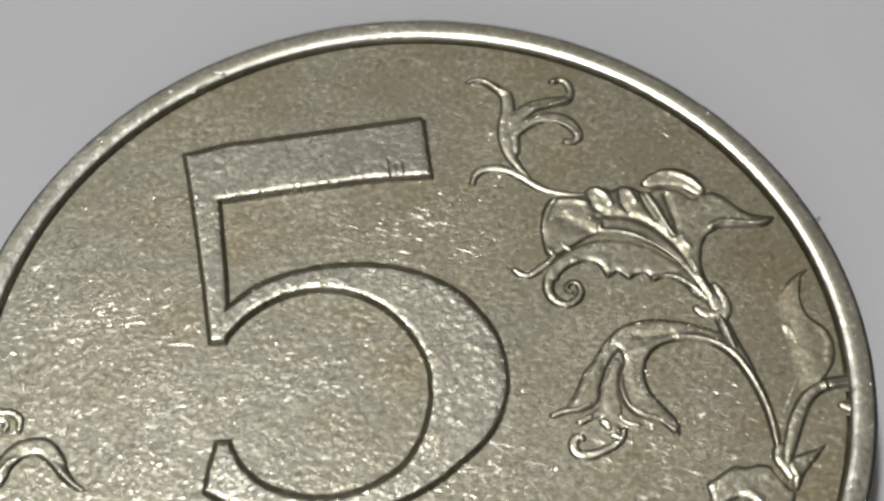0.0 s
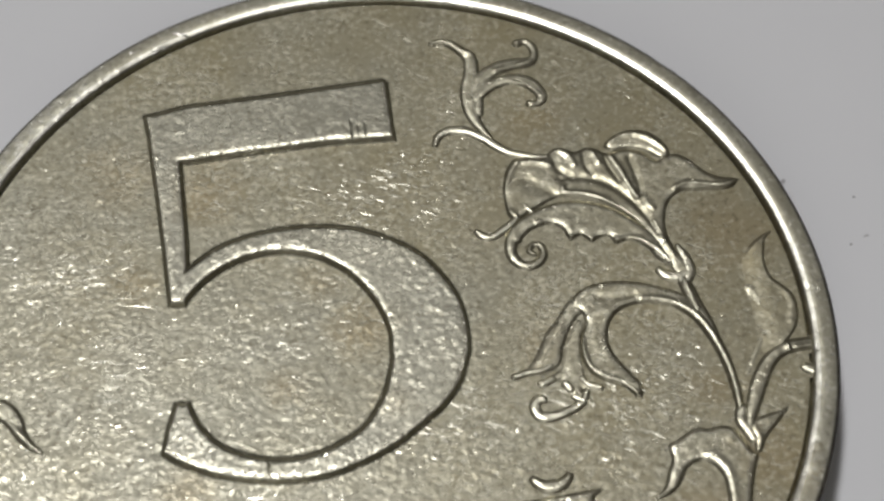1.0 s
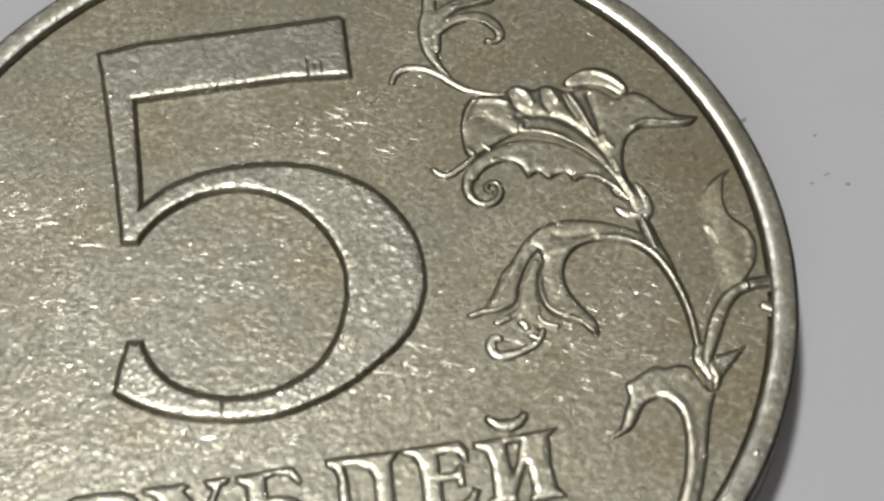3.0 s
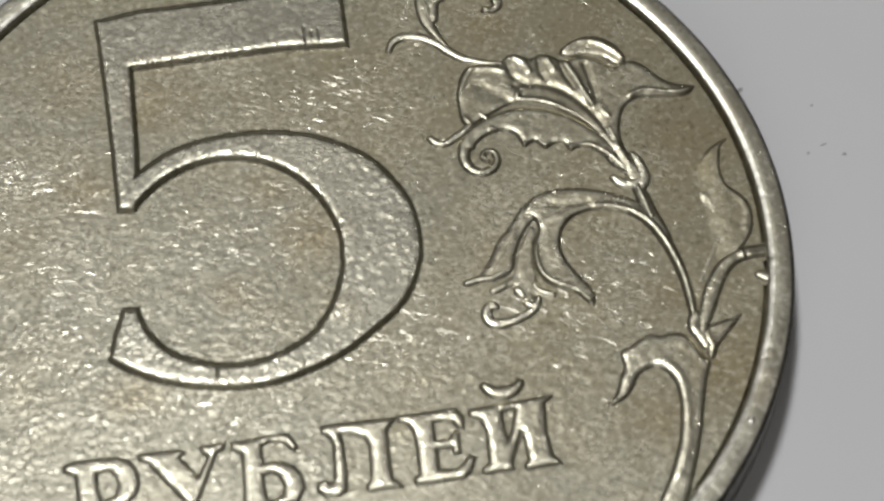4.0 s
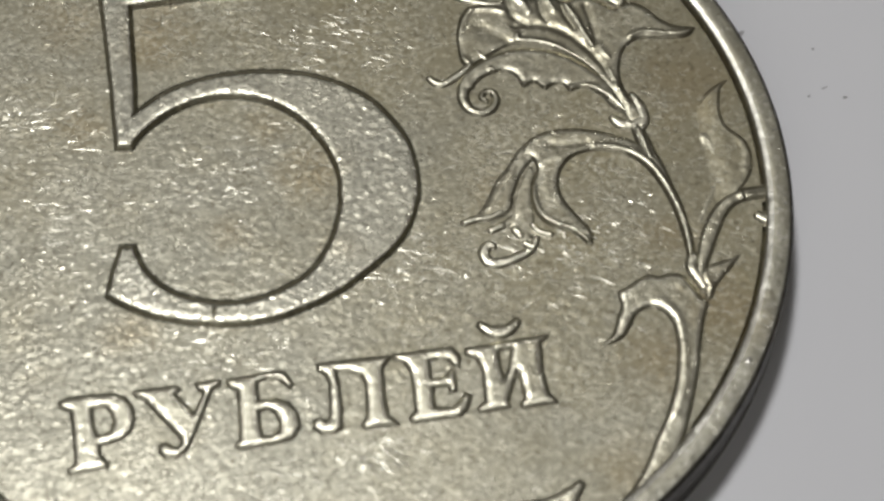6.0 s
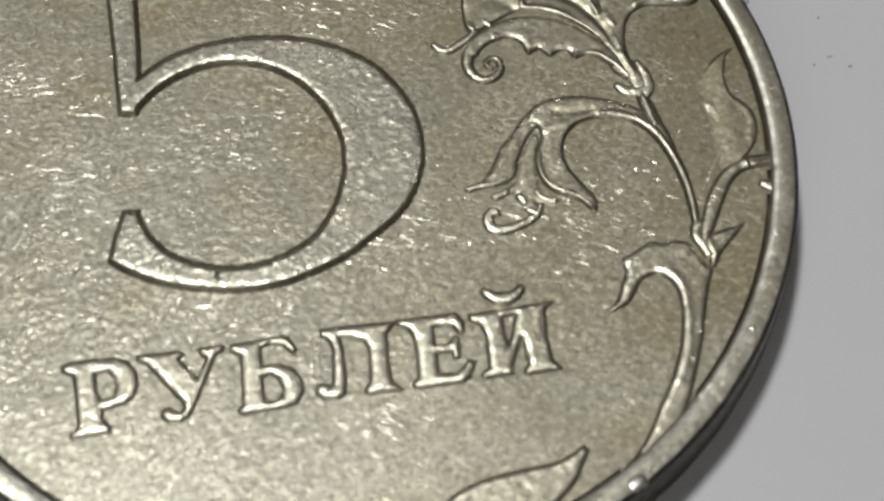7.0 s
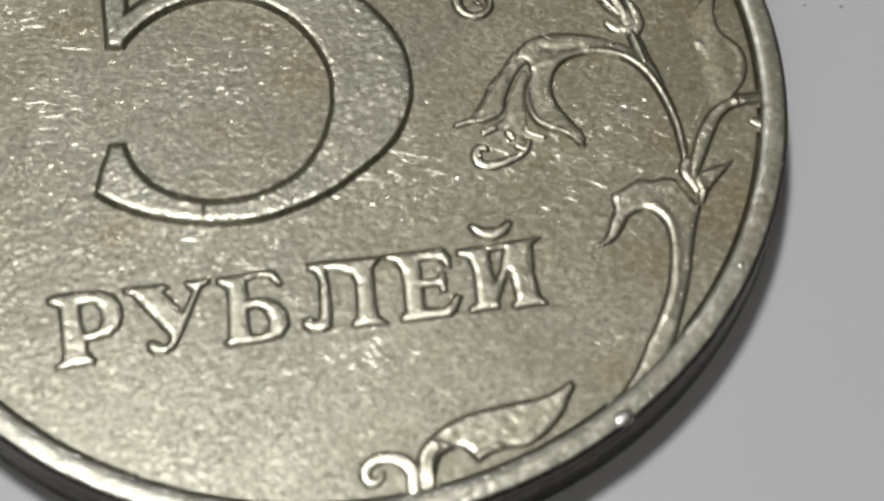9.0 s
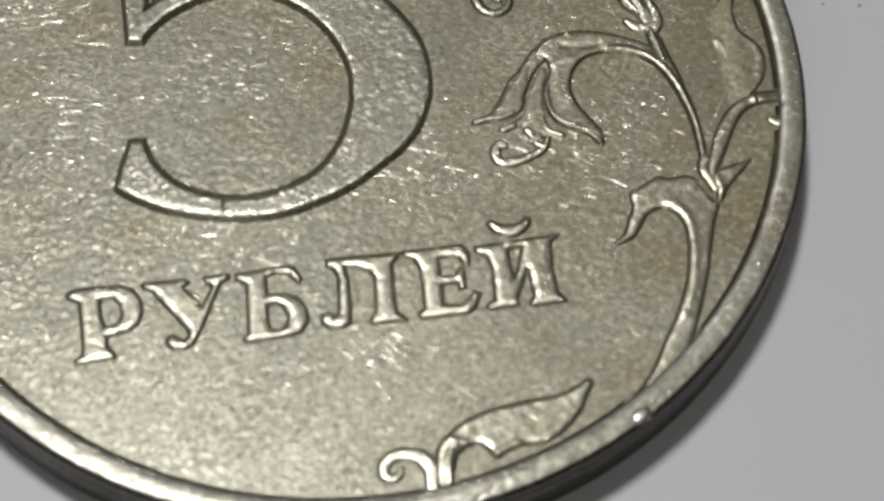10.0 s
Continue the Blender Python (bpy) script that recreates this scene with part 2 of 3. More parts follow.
def build_body():
    # flat field, vertical edge and underside
    rim_top, crown = 0.185, R_IN + 0.35
    field = [(0.001, 0.0)] + [((R_IN - 0.1) * k / 6, 0.0) for k in range(1, 7)] + [(R_IN - 0.092, 0.0), (R_IN - 0.088, 0.0), (R_IN - 0.07, -0.025), (R_IN - 0.045, -0.11), (R_IN, -0.22), (R_IN + 0.1, -0.22)]
    verts, faces = lathe(field, 240, lambda a, r, z: (0, 0))
    field_part = mesh_object("field", verts, faces, FIELD, coin, label="tarnished scratched brownish flat field")
    # raised rim: rounded inner fillet, broad crown that is highest near the inside and falls gently outwards, tight outer shoulder, then the plain edge
    ring = [(R_IN - 0.005, -0.23), (R_IN, 0.0), (R_IN + 0.008, 0.06), (R_IN + 0.022, 0.1), (R_IN + 0.04, 0.127), (R_IN + 0.065, 0.145)]
    ring += [(crown + 0.02 * u, rim_top - (0.5 if u < 0 else 0.12) * (0.02 * u) ** 2) for u in range(-13, 13)]
    r0, z0 = ring[-1]
    bend = R_OUT - r0
    ring += [(r0 + bend * math.sin(radians(a)), z0 - bend * (1 - math.cos(radians(a)))) for a in range(10, 29, 6)]
    verts, faces = lathe(ring, 1080, edge_wobble)
    wear_highlight = [0.0 if R_IN + 0.2 < r < R_OUT - 0.16 else (0.7 if r < R_OUT - 0.3 else 0.25) for r, z in ring]
    rim_part = mesh_object("rim", verts, faces, RIM, coin, label="polished rounded raised rim with small nicks", wear_highlight=wear_highlight * 1080)
    # the dark edge colour starts on the outer shoulder, at 28 degrees
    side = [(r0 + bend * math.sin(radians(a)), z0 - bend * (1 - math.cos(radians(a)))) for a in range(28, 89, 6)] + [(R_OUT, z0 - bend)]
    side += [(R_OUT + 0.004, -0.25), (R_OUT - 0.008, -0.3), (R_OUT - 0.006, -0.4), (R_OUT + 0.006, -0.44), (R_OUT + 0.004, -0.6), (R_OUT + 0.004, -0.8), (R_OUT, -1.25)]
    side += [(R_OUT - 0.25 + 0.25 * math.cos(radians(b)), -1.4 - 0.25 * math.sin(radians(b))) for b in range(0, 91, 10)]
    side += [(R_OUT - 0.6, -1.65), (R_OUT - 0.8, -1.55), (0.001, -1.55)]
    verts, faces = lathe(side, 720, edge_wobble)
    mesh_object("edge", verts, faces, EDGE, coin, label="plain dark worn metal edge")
    return field_part, rim_part


def curve(points, closed=False, step=0.035):
    """Catmull-Rom curve through the points (any number of columns); a point given twice makes a corner."""
    p = np.array(points, float)
    n = len(p)
    out = []
    for i in range(n if closed else n - 1):
        a, b = p[i], p[(i + 1) % n]
        if np.allclose(a[:2], b[:2]):
            continue
        before = p[(i - 1) % n] if closed or i else a
        after = p[(i + 2) % n] if closed or i + 2 < n else b
        count = max(2, int(np.linalg.norm(b[:2] - a[:2]) / step))
        for s in np.arange(count) / count:
            out.append(0.5 * (2 * a + (b - before) * s + (2 * before - 5 * a + 4 * b - after) * s ** 2 + (3 * a - before - 3 * b + after) * s ** 3))
    if not closed:
        out.append(p[-1])
    return np.array(out)


def to_segments(xy, a, b):
    """Distances from points to segments, and how far along each."""
    d = b - a
    s = ((xy[:, None, :] - a) * d).sum(2) / np.maximum((d * d).sum(1), 1e-12)
    s = np.clip(s, 0, 1)
    return np.linalg.norm(xy[:, None, :] - a - s[..., None] * d, axis=2), s


def stroke_field(xy, pts):
    """How deep each point lies inside a tapering stroke."""
    c = curve(pts)
    best = np.full(len(xy), -9.0)
    for k in range(0, len(xy), 4000):
        dist, s = to_segments(xy[k:k + 4000], c[:-1, :2], c[1:, :2])
        w = c[:-1, 2] + s * (c[1:, 2] - c[:-1, 2])
        best[k:k + 4000] = (w - dist).max(1)
    return best


def outline_field(xy, pts, smooth):
    """How deep each point lies inside a closed outline."""
    c = curve(pts, closed=True) if smooth else np.array(pts, float)
    a, b = c, np.roll(c, -1, axis=0)
    out = np.empty(len(xy))
    for k in range(0, len(xy), 4000):
        q = xy[k:k + 4000]
        dist = to_segments(q, a, b)[0].min(1)
        x, y = q[:, 0:1], q[:, 1:2]
        spans = (a[:, 1] > y) != (b[:, 1] > y)
        rise = np.where(np.abs(b[:, 1] - a[:, 1]) < 1e-9, 1e-9, b[:, 1] - a[:, 1])
        crossing = spans & (x < a[:, 0] + (y - a[:, 1]) / rise * (b[:, 0] - a[:, 0]))
        out[k:k + 4000] = np.where(crossing.sum(1) % 2 == 1, dist, -dist)
    return out


THIN = dict(toe=0.03, slope=0.035, dome=0.022, dome_width=0.14, polish=0.95, grow=0.02, uneven=0.003)      # thin strokes, rubbed bright


def relief(name, label, shapes, height, toe=0.04, slope=0.055, dome=0.028, dome_width=0.2, ridges=(), uneven=0.005, polish=0.6, grid=0.026, grow=0.012, lean=0.7, fade=None, material=None, parent=None):
    """A struck device: a mesh that swells out of the field over a soft worn flank. Shapes: stroke, outline, polygon, hole.
    Ridges: (points with half widths, rise); a raised one is rubbed bright. fade: two points between which the device comes up out of the field."""
    allp = np.array([q[:2] for kind, pts in shapes for q in pts])
    pad = 0.35
    lo, hi = allp.min(0) - pad, allp.max(0) + pad
    nx, ny = (np.ceil((hi - lo) / grid)).astype(int) + 1
    gx, gy = np.meshgrid(lo[0] + grid * np.arange(nx), lo[1] + grid * np.arange(ny), indexing="ij")
    xy = np.stack([gx.ravel(), gy.ravel()], 1)
    depth = np.full(len(xy), -9.0)
    for kind, pts in shapes:
        if kind == "stroke":
            depth = np.maximum(depth, stroke_field(xy, pts))
        elif kind in ("outline", "polygon"):
            depth = np.maximum(depth, outline_field(xy, pts, kind == "outline"))
    for kind, pts in shapes:
        if kind == "hole":
            depth = np.minimum(depth, -outline_field(xy, pts, False))
    depth = depth + grow
    keep = depth > -toe * (1 + lean) - 1.5 * grid
    north = np.clip(-np.gradient(depth.reshape(nx, ny), grid, axis=1), 0, 1).ravel() * lean      # the flanks on the far side are widened to shape a broader band of shade
    rise = smoothstep(0, 1, (depth + toe * (1 + north)) / (toe * (1 + north) + slope * (1 + 0.7 * north)))
    z = height * rise + dome * (1 - (1 - np.clip(depth / dome_width, 0, 1)) ** 2)
    # worn bare metal on the tops; on the flanks a highlight put into the colour
    wear_highlight = polish * smoothstep(-toe, 0.3 * slope, depth) * (1 - smoothstep(0.12, 0.24, depth))
    for pts, lift in ridges:
        r = np.full(len(xy), 9.0)
        c = curve(pts)
        near = np.where(keep)[0]
        for k in range(0, len(near), 4000):
            sel = near[k:k + 4000]
            dist, s = to_segments(xy[sel], c[:-1, :2], c[1:, :2])
            w = c[:-1, 2] + s * (c[1:, 2] - c[:-1, 2])
            r[sel] = (dist / np.maximum(w, 0.01)).min(1)
        crest = np.exp(-r ** 2) * rise
        z = z + lift * crest
        wear_highlight = np.maximum(wear_highlight, min(0.9, 18 * lift) * crest) if lift > 0 else wear_highlight * (1 - 0.9 * crest)
    if uneven:
        for k in np.where(keep & (depth > 0))[0]:
            p = Vector((xy[k, 0], xy[k, 1], height))
            z[k] += uneven * (noise.noise(p * 3.5) + 0.5 * noise.noise(p * 8)) * min(1.0, depth[k] / 0.08)
    if fade:
        a, b = np.array(fade[0]), np.array(fade[1])
        share = smoothstep(0, 1, ((xy - a) * (b - a)).sum(1) / ((b - a) ** 2).sum())
        z, wear_highlight = z * share, wear_highlight * share
    z = z - 0.004
    r = np.hypot(xy[:, 0], xy[:, 1])
    keep &= r < R_IN + 0.12
    index = np.full(len(xy), -1)
    index[keep] = np.arange(keep.sum())
    grid_index = index.reshape(nx, ny)
    quads = np.stack([grid_index[:-1, :-1], grid_index[1:, :-1], grid_index[1:, 1:], grid_index[:-1, 1:]], -1).reshape(-1, 4)
    quads = quads[(quads >= 0).all(1)]
    verts = np.column_stack([xy[keep], FACE + z[keep]]) * MM
    return mesh_object(name, verts.tolist(), quads.tolist(), material or RAISED, parent or coin, label=label, wear_highlight=wear_highlight[keep].tolist())


FIELD_PART, RIM_PART = build_body()

BOWL_CROWN = [(-5.2, 2.06), (-5.2, 2.06), (-5.02, 3.08), (-5.02, 3.08), (-3.99, 3.74), (-3.17, 4.01), (-2.2, 4.14), (-1.09, 4.08), (-0, 3.82), (0.89, 3.36), (1.61, 2.78), (2.13, 2.04), (2.48, 1.25), (2.61, 0.42), (2.57, -0.38)]
BOWL_FOOT = [(2.49, -0.69), (2.15, -1.48), (1.63, -2.11), (0.96, -2.61), (0.21, -3.1), (-0.62, -3.45), (-1.64, -3.72), (-2.71, -3.75), (-3.77, -3.56), (-4.73, -3.23), (-5.49, -2.81), (-5.96, -2.42), (-5.96, -2.42), (-5.75, -1.66), (-5.48, -0.95), (-5.48, -0.95), (-5.09, -1), (-5.09, -1), (-4.91, -1.62), (-4.55, -2.18), (-4.09, -2.58), (-3.42, -2.88), (-2.65, -3.03), (-1.96, -2.98), (-1.34, -2.78), (-0.72, -2.46), (-0.27, -1.98), (0.11, -1.33), (0.38, -0.52)]
BOWL_INSIDE = [(0.41, -0.23), (0.44, 0.48), (0.21, 1.33), (-0.23, 2.13), (-0.85, 2.78), (-1.52, 3.15), (-2.29, 3.33), (-3.09, 3.28), (-3.74, 3.05), (-4.3, 2.72), (-4.76, 2.3), (-4.92, 2.04), (-4.92, 2.04)]
relief("numeral", "large raised smooth numeral five", [
    ("polygon", [(-5.56, 8.55), (-4.31, 8.74), (-1.66, 8.75), (0.67, 8.79), (1.4, 8.8), (1.53, 8.66), (1.49, 6.64), (-0.42, 6.78), (-2.87, 6.76), (-4.63, 6.72), (-4.64, 6.61), (-4.66, 5.37), (-4.69, 4.04), (-4.74, 3.2), (-4.85, 2.18), (-4.93, 2.03), (-5.39, 2.09), (-5.4, 3.96), (-5.45, 6.07), (-5.52, 8.06)]),
    ("outline", BOWL_CROWN + BOWL_FOOT + BOWL_INSIDE)], height=0.18, toe=0.04, slope=0.09, dome=0.035, dome_width=0.26, uneven=0.0, polish=0.6, grid=0.021, lean=2.4, material=NUMERAL,
       ridges=[([(-3.19, -3.16, 0.031), (-3.2, -3.39, 0.031)], -0.06), ([(0.3, 7.4, 0.022), (0.3, 7.08, 0.022), (0.29, 6.78, 0.022)], -0.03), ([(0.7, 7.26, 0.022), (0.69, 6.88, 0.022)], -0.025), ([(0.51, 7.21, 0.022), (0.5, 7.01, 0.022)], -0.02)])
relief("letter", "raised letter", [
    ("polygon", [(-7.35, -5.3), (-7.17, -5.21), (-6.54, -5.2), (-5.97, -5.25), (-5.69, -5.37), (-5.51, -5.67), (-5.48, -6.03), (-5.6, -6.34), (-5.84, -6.54), (-6.17, -6.6), (-6.41, -6.63), (-6.42, -6.89), (-6.23, -7.16), (-6.26, -7.28), (-7.21, -7.32), (-7.24, -7.21), (-7.06, -7.09), (-7.03, -6.94), (-7.04, -6.14), (-7.07, -5.59), (-7.33, -5.45)]),
    ("hole", [(-6.53, -5.59), (-6.2, -5.56), (-6.04, -5.76), (-6.01, -6.04), (-6.11, -6.3), (-6.43, -6.38), (-6.52, -6.13)])], height=0.06, polish=0.65, dome=0.032, dome_width=0.24)
relief("letter", "raised letter", [
    ("polygon", [(-5.44, -5.26), (-4.4, -5.25), (-4.26, -5.35), (-4.41, -5.48), (-3.97, -6.1), (-3.69, -5.54), (-3.84, -5.39), (-3.88, -5.25), (-3.23, -5.24), (-3.26, -5.37), (-3.48, -5.48), (-3.8, -6.19), (-4.13, -6.88), (-4.29, -7.11), (-4.51, -7.23), (-4.78, -7.21), (-4.95, -7.04), (-4.92, -6.87), (-4.78, -6.81), (-4.61, -6.93), (-4.49, -6.99), (-4.36, -6.87), (-4.39, -6.69), (-4.81, -6.09), (-5.21, -5.5), (-5.43, -5.39)])], height=0.06, polish=0.65, dome=0.032, dome_width=0.24)
relief("letter", "raised letter", [
    ("polygon", [(-3.08, -5.28), (-2.4, -5.23), (-1.82, -5.2), (-1.6, -5.24), (-1.42, -5.59), (-1.5, -5.73), (-1.73, -5.44), (-2.06, -5.36), (-2.32, -5.43), (-2.33, -5.96), (-1.9, -5.97), (-1.56, -6.15), (-1.37, -6.48), (-1.36, -6.82), (-1.57, -7.11), (-1.88, -7.19), (-2.94, -7.24), (-3.04, -7.14), (-2.9, -6.98), (-2.85, -6.22), (-2.83, -5.59), (-3.06, -5.43)]),
    ("hole", [(-2.35, -6.27), (-2.14, -6.21), (-1.95, -6.35), (-1.85, -6.67), (-1.92, -6.9), (-2.11, -7), (-2.33, -6.96), (-2.36, -6.64)])], height=0.06, polish=0.65, dome=0.032, dome_width=0.24)
relief("letter", "raised letter", [
    ("polygon", [(-0.75, -5.14), (0.2, -5.15), (1.16, -5.18), (0.91, -5.47), (0.86, -6.38), (0.88, -6.87), (1.11, -7.11), (0.23, -7.12), (0.19, -6.99), (0.34, -6.8), (0.42, -5.84), (0.32, -5.59), (0.02, -5.47), (-0.29, -5.41), (-0.25, -5.75), (-0.25, -6.56), (-0.33, -7.03), (-0.53, -7.13), (-0.85, -7.11), (-1.05, -6.9), (-1, -6.7), (-0.83, -6.68), (-0.7, -6.79), (-0.58, -6.68), (-0.5, -5.72), (-0.56, -5.48), (-0.74, -5.32)])], height=0.06, polish=0.65, dome=0.032, dome_width=0.24)
relief("letter", "raised letter", [
    ("polygon", [(1.21, -5.15), (2.08, -5.15), (2.73, -5.14), (2.91, -5.43), (2.85, -5.75), (2.73, -5.7), (2.61, -5.49), (2.33, -5.43), (2.11, -5.45), (2.09, -5.98), (2.46, -5.98), (2.63, -5.78), (2.72, -5.89), (2.68, -6.4), (2.53, -6.43), (2.49, -6.21), (2.1, -6.22), (2.08, -6.79), (2.5, -6.86), (2.73, -6.71), (2.88, -6.5), (3.04, -6.59), (2.87, -6.96), (2.68, -7.11), (1.46, -7.13), (1.4, -6.99), (1.57, -6.82), (1.6, -6.16), (1.59, -5.66), (1.47, -5.4), (1.22, -5.28)])], height=0.06, polish=0.65, dome=0.032, dome_width=0.24)
LETTER = relief("letter", "raised letter with a breve mark", [
    ("polygon", [(3.07, -5.25), (3.81, -5.21), (5.25, -5.15), (5.03, -5.32), (4.94, -6.11), (4.99, -6.8), (5.18, -7.08), (4.28, -7.11), (4.25, -7.01), (4.37, -6.85), (4.34, -6.35), (4.31, -6.06), (4.14, -6.41), (3.95, -6.84), (3.96, -7.04), (3.18, -7.08), (3.16, -6.95), (3.37, -6.8), (3.42, -5.91), (3.33, -5.56), (3.07, -5.4)]),
    ("hole", [(3.9, -5.41), (4.27, -5.37), (4.08, -5.96), (3.95, -6.25), (3.89, -5.88)])], height=0.06, polish=0.65, dome=0.032, dome_width=0.24)
relief("breve", "small curved mark over the letter", [
    ("stroke", [(3.57, -4.63, 0.092), (3.75, -4.8, 0.138), (4.03, -4.89, 0.169), (4.31, -4.83, 0.138), (4.51, -4.65, 0.092)])], height=0.075, dome=0.024, polish=0.6, parent=LETTER)
relief("tendril", "raised curling tendril with petals", [
    ("stroke", [(3.01, 9.89, 0.061), (3.33, 9.91, 0.091), (3.59, 9.78, 0.122), (3.85, 9.49, 0.137), (4.05, 9.19, 0.182), (4.0, 8.66, 0.198), (3.85, 8.17, 0.213), (3.79, 7.67, 0.213), (3.82, 7.16, 0.167), (3.99, 6.67, 0.106), (4.22, 6.24, 0.046)]),
    ("stroke", [(3.96, 8.05, 0.152), (4.22, 8.38, 0.198), (4.69, 8.69, 0.198), (5.2, 8.8, 0.182), (5.74, 8.82, 0.152), (5.93, 9.06, 0.106), (5.91, 9.37, 0.106), (5.73, 9.57, 0.091), (5.49, 9.53, 0.106)]),
    ("stroke", [(3.99, 7.74, 0.152), (4.21, 7.97, 0.167), (4.61, 8.19, 0.167), (5.12, 8.28, 0.167), (5.58, 8.1, 0.182), (5.84, 7.75, 0.152), (5.89, 7.46, 0.122), (5.71, 7.29, 0.091), (5.52, 7.32, 0.106)]),
    ("stroke", [(4.11, 7.92, 0.122), (4.0, 7.23, 0.122)])], height=0.055, toe=0.03, slope=0.04, polish=0.5,
       ridges=[([(3.04, 9.89, 0.046), (3.33, 9.91, 0.061), (3.59, 9.76, 0.076), (3.87, 9.44, 0.076), (4.2, 9.37, 0.076)], 0.03), ([(4.74, 8.62, 0.061), (5.21, 8.67, 0.061), (5.78, 8.79, 0.061)], 0.03), ([(5.13, 8.13, 0.061), (5.51, 7.95, 0.061), (5.8, 7.62, 0.061)], 0.035), ([(5.4, 9.55, 0.08), (5.5, 9.5, 0.08)], 0.03), ([(5.48, 7.32, 0.09), (5.56, 7.31, 0.09)], 0.03)])
relief("tendril", "thin raised tendril", [
    ("stroke", [(2.6, 6.32, 0.062), (2.75, 6.6, 0.092), (3.05, 6.73, 0.108), (3.5, 6.66, 0.108), (3.95, 6.37, 0.108), (4.3, 6.02, 0.108), (4.66, 5.72, 0.092), (5.2, 5.5, 0.077), (5.67, 5.41, 0.046)])], height=0.06, **THIN)
relief("flower", "raised ribbed flower head", [
    ("outline", [(4.3, 4.55), (4.47, 5.1), (4.74, 5.43), (5.12, 5.51), (5.59, 5.42), (5.89, 5.61), (6.15, 5.61), (6.49, 5.42), (6.78, 5.53), (7.07, 5.44), (7.4, 5.25), (7.87, 5.3), (8.33, 5.13), (8.72, 4.79), (8.98, 4.89), (9.3, 4.92), (9.63, 4.69), (9.95, 4.28), (10.3, 4), (10.87, 3.83), (10.87, 3.83), (10.55, 3.59), (9.66, 3.67), (9.21, 3.7), (8.79, 3.42), (8.55, 2.83), (8.53, 2.17), (8.74, 1.67), (8.93, 1.26), (8.9, 0.93), (8.62, 0.92), (8.43, 1.25), (8.03, 2.47), (7.6, 3.13), (7.04, 3.6), (6.37, 3.89), (5.83, 4.02), (5.4, 3.91), (4.78, 3.59), (4.51, 3.44), (4.3, 3.58), (4.27, 4.01)])], height=0.048,
       polish=0.25,
       ridges=[([(4.77, 5.32, 0.076), (4.55, 5.01, 0.091), (4.35, 4.61, 0.091), (4.22, 4.21, 0.091), (4.27, 3.82, 0.091), (4.47, 3.52, 0.076)], 0.025), ([(4.8, 5.32, 0.076), (5.31, 5.26, 0.076), (5.72, 5.12, 0.076)], 0.025), ([(5.94, 4.29, 0.076), (5.96, 4.11, 0.091), (6.45, 3.99, 0.091), (6.85, 3.8, 0.091), (7.26, 3.45, 0.091), (7.64, 3.04, 0.076), (7.95, 2.62, 0.061)], 0.035), ([(6.04, 5.56, 0.076), (6.26, 5.37, 0.106), (6.39, 5.01, 0.091)], 0.03), ([(6.96, 5.37, 0.076), (7.09, 4.96, 0.091)], 0.03), ([(7.42, 5.14, 0.091), (7.62, 4.68, 0.091), (7.78, 4.11, 0.076), (7.94, 3.63, 0.061)], 0.035),
               ([(5.82, 5.45, 0.091), (5.9, 4.95, 0.106), (6.17, 4.68, 0.091)], -0.03), ([(6.71, 5.51, 0.076), (6.71, 4.98, 0.091), (6.81, 4.65, 0.076)], -0.03), ([(7.28, 5.42, 0.061), (7.36, 4.82, 0.076), (7.55, 4.27, 0.076)], -0.025), ([(5.92, 4.6, 0.106), (6.55, 4.54, 0.122), (7.15, 4.27, 0.122), (7.68, 3.71, 0.106), (8.04, 3.08, 0.091), (8.3, 2.37, 0.061)], -0.03), ([(7.98, 5.02, 0.091), (8.05, 4.38, 0.091), (8.12, 3.73, 0.076)], -0.03), ([(4.97, 4.71, 0.198), (5.32, 4.36, 0.213), (5.74, 4.01, 0.122)], -0.02),
               ([(8.14, 3.73, 0.061), (8.21, 3.39, 0.076), (8.33, 3.18, 0.061)], 0.015), ([(8.25, 2.76, 0.061), (8.36, 2.27, 0.076), (8.58, 1.53, 0.076)], 0.02), ([(9.06, 3.8, 0.076), (9.44, 3.91, 0.076), (9.87, 3.81, 0.061), (10.33, 3.7, 0.076), (10.7, 3.74, 0.061)], 0.03)])
relief("petal", "raised rounded petal above the flower", [
    ("outline", [(7.39, 5.55), (7.82, 5.86), (8.32, 5.92), (8.78, 5.71), (9.07, 5.29), (9.11, 4.95), (8.87, 4.87), (8.5, 5.18), (8.04, 5.33), (7.55, 5.35)])], height=0.06, polish=0.4, ridges=[([(7.48, 5.63, 0.076), (7.86, 5.79, 0.091), (8.32, 5.77, 0.091), (8.75, 5.49, 0.091), (9.05, 5.11, 0.076)], 0.03)])
